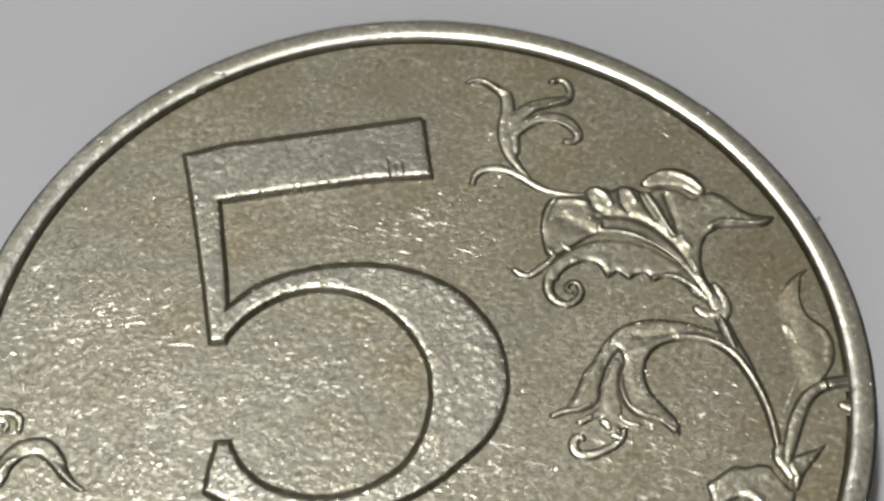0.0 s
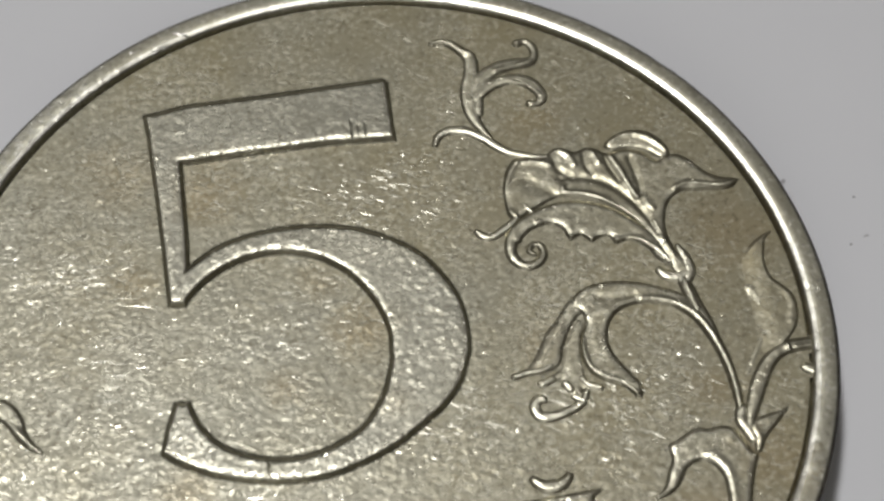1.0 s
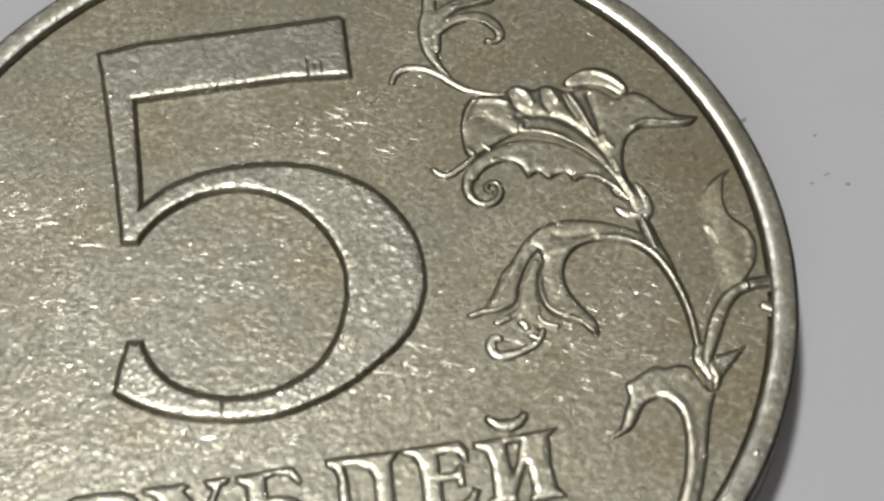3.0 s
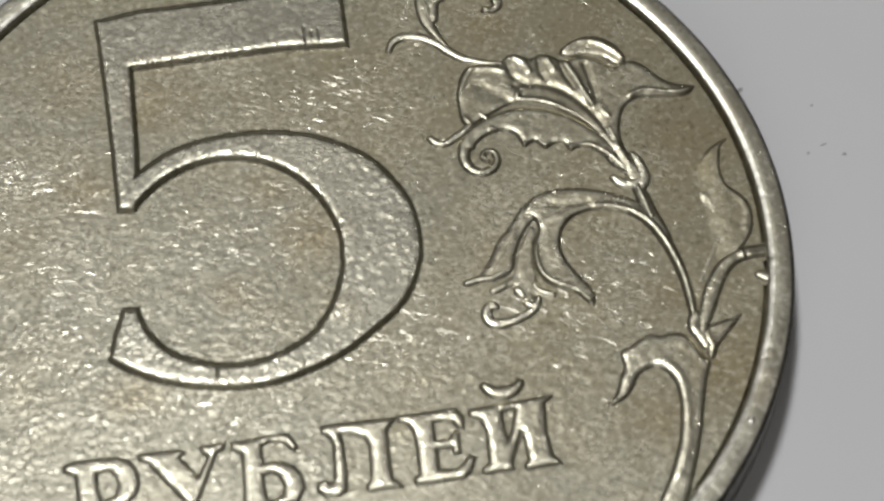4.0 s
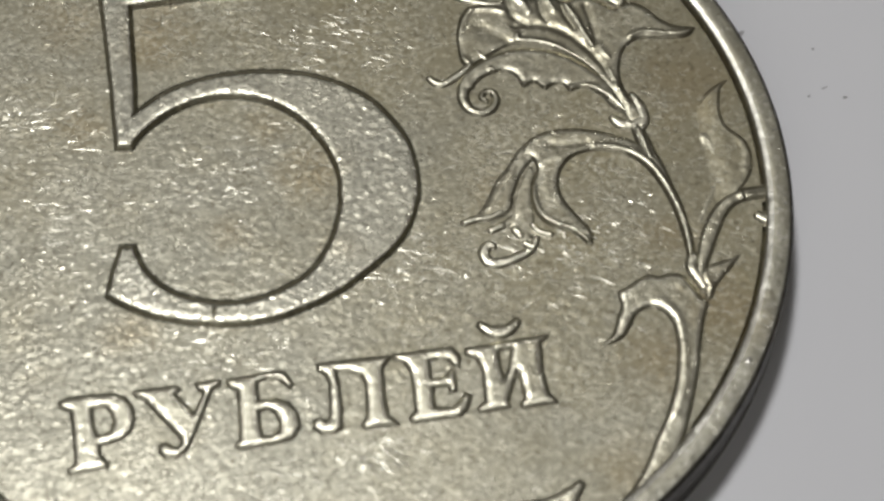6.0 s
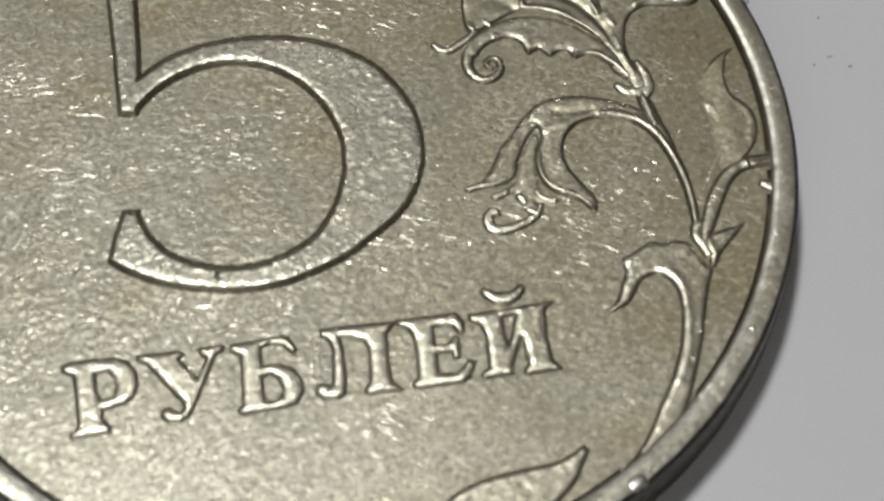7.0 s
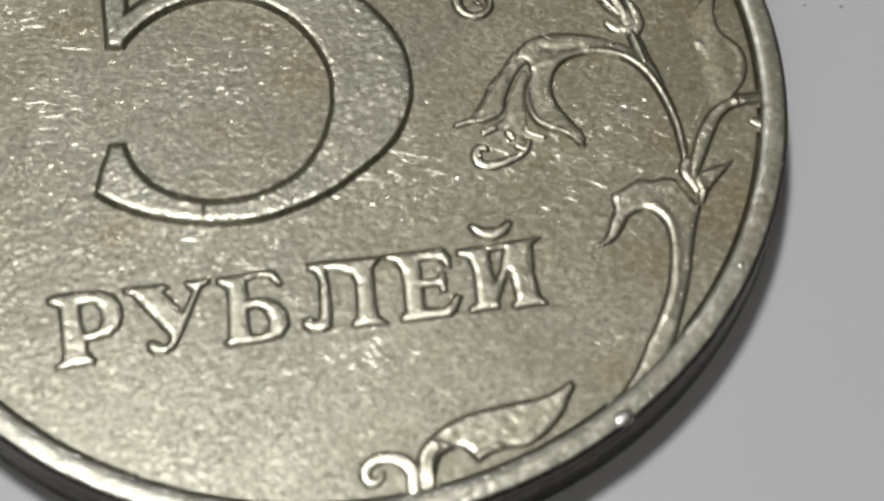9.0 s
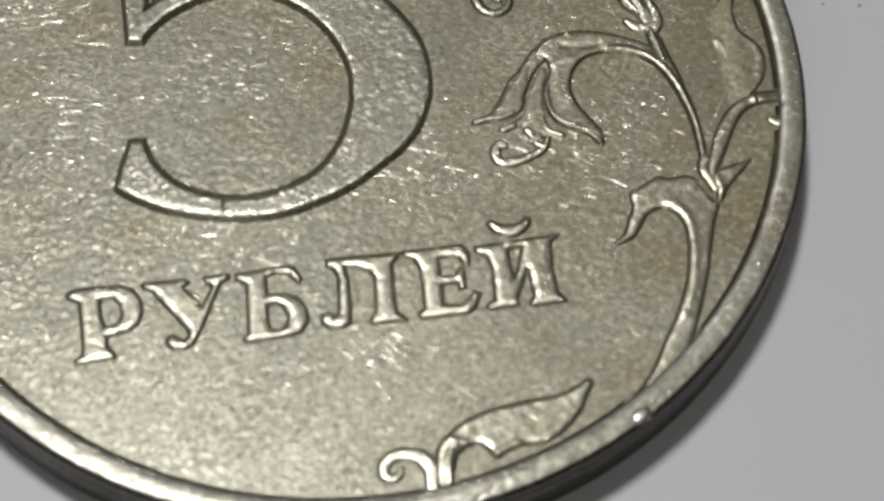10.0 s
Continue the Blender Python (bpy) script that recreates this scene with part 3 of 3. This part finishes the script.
relief("leaf", "raised leaf with a serrated edge and curled tip", [
    ("outline", [(8.54, 1.19), (8.54, 1.19), (8.34, 1.96), (8.05, 2.51), (7.52, 3.09), (7.11, 3.42), (6.52, 3.7), (5.9, 3.8), (5.33, 3.73), (4.83, 3.55), (4.48, 3.34), (4.16, 3.03), (4.06, 2.63), (4.45, 2.7), (4.52, 2.82), (4.76, 3.03), (5.08, 3.15), (5.4, 3.17), (5.68, 2.98), (5.84, 2.56), (5.84, 2.56), (6.05, 2.66), (6.18, 2.69), (6.42, 2.41), (6.42, 2.41), (6.66, 2.54), (6.94, 2.5), (7.08, 2.25), (7.08, 2.25), (7.38, 2.32), (7.67, 2.2), (7.94, 1.95), (8.17, 1.54)]),
    ("stroke", [(4.39, 3.09, 0.169), (4.21, 2.74, 0.154), (4.15, 2.36, 0.138), (4.28, 2.04, 0.123), (4.57, 1.88, 0.108), (4.87, 1.98, 0.108), (5.03, 2.24, 0.092), (4.96, 2.51, 0.077), (4.74, 2.53, 0.062), (4.65, 2.37, 0.062), (4.77, 2.24, 0.046)])], height=0.06, polish=0.4,
       ridges=[([(5.05, 3.24, 0.061), (5.49, 3.06, 0.061), (5.77, 2.64, 0.076), (6.21, 2.63, 0.061), (6.41, 2.44, 0.076), (6.77, 2.52, 0.061), (7.02, 2.33, 0.076), (7.62, 2.31, 0.061), (8.09, 1.92, 0.076), (8.52, 1.31, 0.076)], 0.035)])
relief("tendril", "small raised tendril", [
    ("stroke", [(3.32, 3.2, 0.062), (3.48, 3.02, 0.092), (3.71, 2.97, 0.077), (3.96, 3.1, 0.092), (4.23, 3.26, 0.092), (4.5, 3.48, 0.062)]),
    ("stroke", [(4.71, 4, 0.046), (4.82, 3.78, 0.077), (4.95, 3.62, 0.046)])], height=0.06, **THIN)
relief("stem_node", "raised knot on the stem", [
    ("stroke", [(8.1, 1.18, 0.092), (8.29, 0.99, 0.138), (8.6, 0.92, 0.138), (8.9, 1.06, 0.108)]),
    ("stroke", [(8.74, 1.86, 0.062), (8.88, 1.47, 0.123), (8.91, 1.06, 0.138), (8.78, 0.78, 0.108)])], height=0.06, **THIN)
relief("stem", "raised main stem of the branch", [
    ("stroke", [(8.67, 0.83, 0.152), (8.76, 0.4, 0.167), (8.87, -0.11, 0.167), (9.04, -0.59, 0.137), (9.18, -1.15, 0.091)]),
    ("stroke", [(9.4, -3.37, 0.137), (9.31, -3.7, 0.152), (9.43, -4.01, 0.152), (9.52, -4.29, 0.137)])], height=0.06, polish=0.6, ridges=[([(8.68, 0.7, 0.061), (8.76, 0.32, 0.076), (8.84, -0.2, 0.061)], 0.03)])
relief("leaf", "raised arching leaf with a drooping petal", [
    ("outline", [(9.31, -3.43), (9.27, -2.74), (9.23, -2.21), (9.13, -1.63), (8.95, -1.02), (8.7, -0.48), (8.36, -0.09), (7.94, 0.14), (7.42, 0.26), (6.94, 0.21), (6.59, 0.01), (6.34, -0.35), (6.25, -0.78), (6.3, -1.14), (6.46, -1.52), (6.69, -1.9), (6.86, -2.22), (6.88, -2.54), (6.74, -2.6), (6.48, -2.25), (6.13, -2.06), (5.79, -1.83), (5.61, -1.58), (5.52, -1.28), (5.51, -0.93), (5.61, -0.55), (5.78, -0.17), (5.76, 0.14), (5.64, 0.3), (5.45, 0.37), (5.59, 0.67), (5.9, 0.9), (6.31, 1.0), (6.86, 1.0), (7.38, 0.88), (7.82, 0.72), (8.32, 0.48), (8.69, 0.21), (8.96, -0.22), (9.22, -0.97), (9.39, -1.71), (9.46, -2.42), (9.47, -3.11)])], height=0.06, polish=0.35,
       ridges=[([(9.27, -3.6, 0.12), (9.37, -2.84, 0.12), (9.36, -2.21, 0.12), (9.24, -1.6, 0.12), (9.05, -0.96, 0.12), (8.79, -0.42, 0.12), (8.42, -0.02, 0.12), (7.98, 0.21, 0.12), (7.51, 0.34, 0.076)], 0.04), ([(5.6, -0.59, 0.061), (5.55, -1.11, 0.076), (5.66, -1.57, 0.076), (5.94, -1.87, 0.076), (6.35, -2.09, 0.076), (6.73, -2.51, 0.061)], 0.035), ([(7.1, 0.22, 0.12), (6.62, 0.15, 0.12), (6.15, 0.13, 0.12), (5.72, -0.07, 0.076), (5.62, -0.5, 0.076)], 0.015), ([(6.23, 0.57, 0.106), (6.76, 0.49, 0.106), (7.23, 0.52, 0.12)], -0.02)])
relief("petal", "faint raised drooping petal", [
    ("outline", [(5.79, 0.28), (5.51, 0.03), (5.24, -0.35), (5.02, -0.82), (4.91, -1.19), (4.69, -1.42), (4.35, -1.52), (3.94, -1.53), (3.56, -1.55), (3.56, -1.55), (3.99, -1.29), (4.32, -0.88), (4.64, -0.35), (4.94, -0.04), (5.2, 0.28), (5.42, 0.57), (5.71, 0.69), (5.92, 0.58)])], height=0.035, polish=0.35, fade=((4.2, -0.2), (4.75, -0.45)),
       ridges=[([(5.06, -0.15, 0.091), (4.79, -0.55, 0.091), (4.49, -0.95, 0.091), (4.3, -1.18, 0.076)], 0.012)])
relief("petal", "bright curled tip of the petal", [
    ("stroke", [(3.59, -1.52, 0.061), (3.95, -1.44, 0.076), (4.31, -1.43, 0.076), (4.63, -1.32, 0.061)])], height=0.06, **THIN)
relief("bud", "raised bud with small stamens", [
    ("outline", [(5.57, -0.05), (5.26, -0.5), (5.06, -0.95), (4.93, -1.33), (4.74, -1.55), (4.25, -1.78), (4.2, -1.9), (4.65, -1.81), (4.85, -1.74), (4.84, -2.05), (4.96, -2.21), (5.14, -2.47), (5.31, -2.38), (5.31, -2.12), (5.45, -2.19), (5.78, -2.28), (5.87, -2.17), (5.57, -2.02), (5.44, -1.76), (5.47, -1.41), (5.47, -1.01), (5.56, -0.55), (5.69, -0.25)])], height=0.02, dome=0.01, polish=0.1)
relief("stamen", "small bright stamen of the bud", [("stroke", [(4.27, -1.84, 0.076), (4.59, -1.73, 0.076)])], height=0.055, **THIN)
relief("stamen", "small bright stamen of the bud", [("stroke", [(4.91, -1.92, 0.091), (5.01, -2.11, 0.091)])], height=0.055, **THIN)
relief("stamen", "small bright stamen of the bud", [("stroke", [(5.38, -1.82, 0.061), (5.48, -2.01, 0.061), (5.8, -2.18, 0.061)])], height=0.055, **THIN)
relief("stamen", "small bright stamen of the bud", [("stroke", [(5.09, -2.35, 0.076), (5.22, -2.45, 0.076)])], height=0.055, **THIN)
relief("curl", "raised curl under the bud", [
    ("stroke", [(5.42, -2.22, 0.061), (5.29, -2.5, 0.076), (5.03, -2.68, 0.091), (4.63, -2.81, 0.106), (4.25, -2.85, 0.122), (4.03, -2.73, 0.122), (3.98, -2.46, 0.122), (4.12, -2.28, 0.106), (4.24, -2.33, 0.076)])], height=0.06, **THIN)
relief("leaf", "faint raised leaf beside the rim", [
    ("outline", [(11.36, 1.95), (11.18, 1.79), (11.05, 1.38), (10.99, 0.93), (11.07, 0.49), (11.29, 0.22), (11.5, -0.09), (11.56, -0.53), (11.46, -0.96), (11.22, -1.32), (11.0, -1.55), (10.8, -1.75), (10.34, -2.21), (10.04, -2.6), (9.73, -3.07), (9.53, -3.12), (9.63, -2.62), (9.94, -2.14), (10.17, -1.65), (10.28, -0.96), (10.16, -0.22), (10.16, 0.51), (10.43, 1.2), (10.86, 1.69)])], height=0.05, dome=0.0, polish=0.1, material=FIELD, uneven=0.004, fade=((10.2, 0.3), (11.0, 0.3)),
       ridges=[([(11.36, 0.05, 0.091), (11.44, -0.42, 0.091), (11.29, -0.94, 0.091)], 0.012)])
relief("leaf_fold", "bright worn fold of the faint leaf", [
    ("outline", [(10.34, 0.35), (10.72, 0.36), (11.01, 0.08), (11.23, -0.39), (11.25, -0.93), (11.05, -1.33), (10.82, -0.94), (10.6, -0.56), (10.43, -0.14)])], height=0.016, toe=0.07, slope=0.1, dome=0.008, polish=0.4, uneven=0.012)
relief("leaf_vein", "thin faint vein of the leaf", [
    ("stroke", [(10.59, -0.47, 0.046), (10.53, -1.09, 0.046), (10.15, -1.74, 0.046), (9.79, -2.33, 0.046)])], height=0.01, toe=0.05, dome=0.0, polish=0.2)
relief("stalk", "raised stalk joining the leaf to the rim", [
    ("stroke", [(11.89, -1.71, 0.167), (11.47, -1.7, 0.167), (11.07, -1.72, 0.167), (10.69, -1.86, 0.167), (10.35, -2.17, 0.182), (10.04, -2.65, 0.198), (9.79, -3.16, 0.182), (9.58, -3.64, 0.137), (9.47, -4.0, 0.091)])], height=0.06, polish=0.35,
       ridges=[([(11.0, -1.61, 0.061), (11.04, -1.84, 0.061)], 0.03), ([(11.25, -1.79, 0.061), (11.64, -1.79, 0.061)], 0.03)])
relief("rim_knob", "small raised lump at the rim", [
    ("stroke", [(11.37, -2.41, 0.108), (11.57, -2.55, 0.123)])], height=0.06, **THIN)
relief("sprig", "small raised leaf sprig", [
    ("outline", [(9.39, -4.07), (9.62, -3.79), (9.98, -3.67), (10.33, -3.62), (10.6, -3.53), (10.6, -3.53), (10.34, -3.81), (10.08, -4.06), (9.83, -4.32), (9.63, -4.65), (9.51, -4.67), (9.51, -4.33)])], height=0.045, polish=0.35,
       ridges=[([(9.59, -3.89, 0.076), (9.64, -4.14, 0.091), (9.69, -4.35, 0.061)], 0.015), ([(9.8, -3.82, 0.061), (10.03, -3.78, 0.061)], 0.012)])
relief("leaf", "raised curled leaf merging into the rim", [
    ("outline", [(6.63, -5.63), (6.63, -5.63), (6.87, -5.43), (7.02, -5.18), (7.13, -4.89), (7.28, -4.58), (7.28, -4.18), (7.52, -4.06), (7.85, -3.88), (8.09, -3.78), (8.39, -3.87), (8.75, -3.83), (9.03, -3.95), (9.21, -4.25), (9.37, -4.65), (9.49, -4.8), (9.33, -5.19), (9.12, -5.83), (8.89, -6.63), (8.61, -7.41), (8.35, -8.02), (8.11, -8.53), (7.4, -9.64), (6.27, -10.04), (6.27, -10.04), (6.65, -9.69), (7.09, -9.12), (7.47, -8.46), (7.79, -7.95), (8.02, -7.49), (8.28, -6.88), (8.48, -6.08), (8.53, -5.45), (8.45, -5.07), (8.21, -4.78), (7.93, -4.7), (7.6, -4.86), (7.42, -5.14), (7.21, -5.41), (6.97, -5.55)])], height=0.06,
       ridges=[([(8.32, -4.58, 0.138), (8.61, -5.01, 0.138), (8.64, -5.77, 0.123), (8.47, -6.9, 0.123), (8.09, -7.82, 0.123)], 0.018)])
relief("leaf", "raised pointed leaf under the lettering", [
    ("outline", [(1.41, -10.71), (1.67, -10.41), (2.13, -10.09), (2.72, -9.87), (3.43, -9.76), (4, -9.7), (4.57, -9.65), (5.02, -9.48), (5.33, -9.31), (5.44, -9.44), (5.28, -9.7), (5.06, -10.1), (4.81, -10.37), (4.41, -10.7), (4.03, -10.88), (3.55, -10.88), (3.12, -10.98), (2.81, -11.15), (2.81, -11.15), (2.7, -11), (2.56, -10.8), (2.35, -10.7), (2.11, -10.75), (1.88, -10.93), (1.73, -11.33), (1.61, -11.73), (1.3, -11.68), (1.32, -11.15)])], height=0.06,
       ridges=[([(1.73, -10.5, 0.092), (1.99, -10.61, 0.092), (2.18, -10.71, 0.077)], 0.03), ([(1.65, -11.61, 0.077), (1.63, -11.01, 0.092), (1.84, -10.66, 0.077)], 0.024), ([(2.8, -11.05, 0.108), (3.13, -10.91, 0.092), (3.42, -10.83, 0.077)], 0.03)])
relief("curl", "raised spiral curl beside the pointed leaf", [
    ("stroke", [(1.16, -11.67, 0.154), (1.18, -11.21, 0.169), (1, -10.91, 0.169), (0.69, -10.77, 0.154), (0.35, -10.77, 0.138), (0.11, -10.93, 0.138), (0.04, -11.18, 0.123), (0.17, -11.36, 0.108), (0.39, -11.3, 0.077), (0.45, -11.14, 0.062)])], height=0.06, **THIN)
relief("leaf", "raised leaf of the mirrored branch", [
    ("stroke", [(-11.74, -1.63, 0.154), (-11.35, -1.18, 0.2), (-11.07, -0.68, 0.231), (-10.63, -0.37, 0.246), (-10.11, -0.4, 0.262), (-9.78, -0.78, 0.215), (-9.6, -1.25, 0.138), (-9.38, -1.6, 0.092), (-9.12, -1.83, 0.031)])], height=0.06,
       ridges=[([(-11.26, -0.99, 0.108), (-10.95, -0.73, 0.108), (-10.5, -0.67, 0.108), (-9.98, -0.88, 0.108), (-9.42, -1.56, 0.077)], 0.03)])
relief("curl", "raised curl of the mirrored branch", [
    ("stroke", [(-11.51, 0.39, 0.092), (-11.32, 0.57, 0.092), (-11.12, 0.59, 0.092), (-11.01, 0.45, 0.077), (-11.09, 0.29, 0.062)]),
    ("stroke", [(-11.58, 0.71, 0.092), (-11.27, 0.84, 0.092), (-10.92, 0.8, 0.092), (-10.68, 0.56, 0.092), (-10.71, 0.23, 0.062)])], height=0.06, **THIN)
SCRATCHES = [[(-0.79, 6.44), (0.32, 6.22), (1.74, 5.86), (2.44, 5.66)],
             [(0.19, 5.23), (0.64, 4.96), (1.14, 4.5)],
             [(0.32, 4.4), (0.99, 4.06), (1.43, 3.73)],
             [(5.81, -2.97), (5.83, -3.23), (5.83, -3.62)],
             [(-8.97, 4.03), (-7.87, 4.19), (-6.92, 4.35)],
             [(-9.61, 3.68), (-8.98, 3.81), (-8.52, 3.85)],
             [(-2.58, 1.53), (-2.35, 1.47), (-2.17, 1.43)],
             [(1.19, 2.75), (1.42, 2.62), (1.64, 2.47)],
             [(-2.45, -8.02), (-2.25, -8.12), (-2.01, -8.28)],
             [(0.22, -7.71), (0.37, -7.95), (0.53, -8.15)],
             [(-4, 1.12), (-3.78, 1.07), (-3.54, 1.04)],
             [(1.89, -2.01), (2.31, -2.24), (2.8, -2.44)]]
SCRATCHES += [[(0.31, -2.22), (0.65, -2.5), (0.9, -2.85)]]
NICKS = [(6.46, -10.51, 0.165, 0.3, 0.2, 0.06, 25), (10.17, -6.68, 0.16, 0.14, 0.09, 0.04, 60), (-4.31, 11.3, 0.165, 0.28, 0.07, 0.045, -25), (-5.72, 10.83, 0.165, 0.13, 0.06, 0.035, 0), (-5.03, 10.74, 0.165, 0.18, 0.05, 0.03, 30)]

# ---- fresh scratches in the field and nicks on the rim ----
for pts in SCRATCHES:
    relief("scratch", "bright fresh scratch", [("stroke", [(*pts[0], 0.005)] + [(x, y, 0.01) for x, y in pts[1:-1]] + [(*pts[-1], 0.005)])],
           0.004, toe=0.01, slope=0.02, dome=0.0, uneven=0.0, grid=0.012, grow=0.004, polish=0.5, material=SCRAPED, parent=FIELD_PART)


# centre, spread and lie of the rubbed places
SCUFFS = ((0.8, 4.9, 0.9, -26), (-2.3, 1.0, 1.0, -8), (1.6, -2.4, 0.8, -24), (-8.6, 3.4, 1.4, 6), (-3.2, -4.3, 1.0, -8), (-1.8, -8.2, 0.9, -30), (0.6, -8.0, 0.5, -40), (-6.8, 0.2, 1.2, -5), (6.6, -2.6, 1.2, -33))


def scuffing(count):
    """Many hair-fine burrs thrown up along old scratches, thicker on the ground towards the worn side of the coin."""
    rng = random.Random(7)
    verts, faces = [], []
    while len(verts) < count * 6:
        if rng.random() < 0.3:
            u, v, spread, lie = rng.choice(SCUFFS)      # places that rubbed against other coins
            x, y, turn = rng.gauss(u, spread), rng.gauss(v, spread * 0.7), radians(rng.gauss(lie, 7))
            long, wide, high = min(0.15 + rng.expovariate(5.0), 1.0), rng.uniform(0.012, 0.026), rng.uniform(0.0015, 0.008)
            crowd = 1.0
        else:
            x, y = rng.uniform(-11.5, 11.5), rng.uniform(-11.5, 11.5)
            crowd = 0.5 + 0.9 * noise.noise(Vector((x * 0.35, y * 0.35, 3.0))) - 0.03 * (x + y)
            turn = radians(rng.choice((rng.gauss(-10, 8), rng.gauss(-28, 12), rng.gauss(12, 8), rng.uniform(0, 180))))
            long, wide, high = min(0.1 + rng.expovariate(7.0), 0.8), rng.uniform(0.012, 0.022), rng.uniform(0.001, 0.007)
        if math.hypot(x, y) > 11.4 or rng.random() > crowd:
            continue
        if rng.random() < 0.2:
            long, wide, high = rng.uniform(0.06, 0.16), rng.uniform(0.025, 0.05), rng.uniform(0.002, 0.01)      # small dents
        c, d = math.cos(turn), math.sin(turn)
        bow = rng.gauss(0, 0.04) * long
        k = len(verts)
        for u, v, w in ((-long / 2, 0, -0.0004), (0, bow - wide, -0.0004), (0, bow + wide, -0.0004), (0, bow, high), (long / 2, 0, -0.0004), (long / 4, bow * 0.8, high * 0.8)):
            verts.append(((x + u * c - v * d) * MM, (y + u * d + v * c) * MM, (FACE + w) * MM))
        faces += [(k, k + 1, k + 3), (k, k + 3, k + 2), (k + 1, k + 4, k + 5), (k + 1, k + 5, k + 3), (k + 2, k + 3, k + 5), (k + 2, k + 5, k + 4)]
    tagged(mesh_object("scuffing", verts, faces, SCRAPED, FIELD_PART, smooth=False, label="many hair-fine bright scratches"), kind="stuff")


scuffing(1350)


def nick(x, y, z, long, wide, high, turn):
    """A burr of bright metal pushed up on the rim."""
    bm = bmesh.new()
    bmesh.ops.create_uvsphere(bm, u_segments=14, v_segments=8, radius=1.0)
    for v in bm.verts:
        k = 1 + 0.25 * noise.noise(v.co * 1.7 + Vector((x, y, z)))
        v.co = Vector((v.co.x * long * k, v.co.y * wide * k, v.co.z * high)) * MM
    bmesh.ops.transform(bm, matrix=pose(x * MM, y * MM, (FACE + z) * MM, 0, 0, turn), verts=bm.verts)
    me = bpy.data.meshes.new("nick")
    bm.to_mesh(me)
    bm.free()
    me.polygons.foreach_set("use_smooth", [True] * len(me.polygons))
    me.materials.append(FRESH)
    ob = new("nick", me)
    ob.parent = RIM_PART
    tagged(ob, "bright metal burr on the rim")


for x, y, z, long, wide, high, turn in NICKS:
    nick(x, y, z, long, wide, high, turn)

# ---- specks on the desk ----
def speck(x, y, size, stretch, turn):
    bm = bmesh.new()
    bmesh.ops.create_icosphere(bm, subdivisions=2, radius=size * MM)
    for v in bm.verts:
        v.co *= 1 + 0.4 * noise.noise(v.co * (1.2 / (size * MM)) + Vector((x, y, 0)))
        v.co.x *= stretch
        v.co.z *= 0.35
    me = bpy.data.meshes.new("dust_speck")
    bm.to_mesh(me)
    bm.free()
    me.materials.append(SPECK)
    ob = new("dust_speck", me)
    ob.matrix_world = pose(x * MM, y * MM, 0.3 * size * MM, 0, 0, turn)
    tagged(ob, "tiny grey dust speck on the white desk", "dust", "specks on the desk")


for x, y, size, stretch, turn in ((14.47, 3.78, 0.04, 1.0, 0), (15.0, 2.02, 0.045, 1.5, 10), (14.0, 2.2, 0.035, 1.4, 30), (12.56, 4.62, 0.06, 1.6, 40), (14.5, 2.42, 0.022, 5.0, 15)):
    speck(x, y, size, stretch, turn)
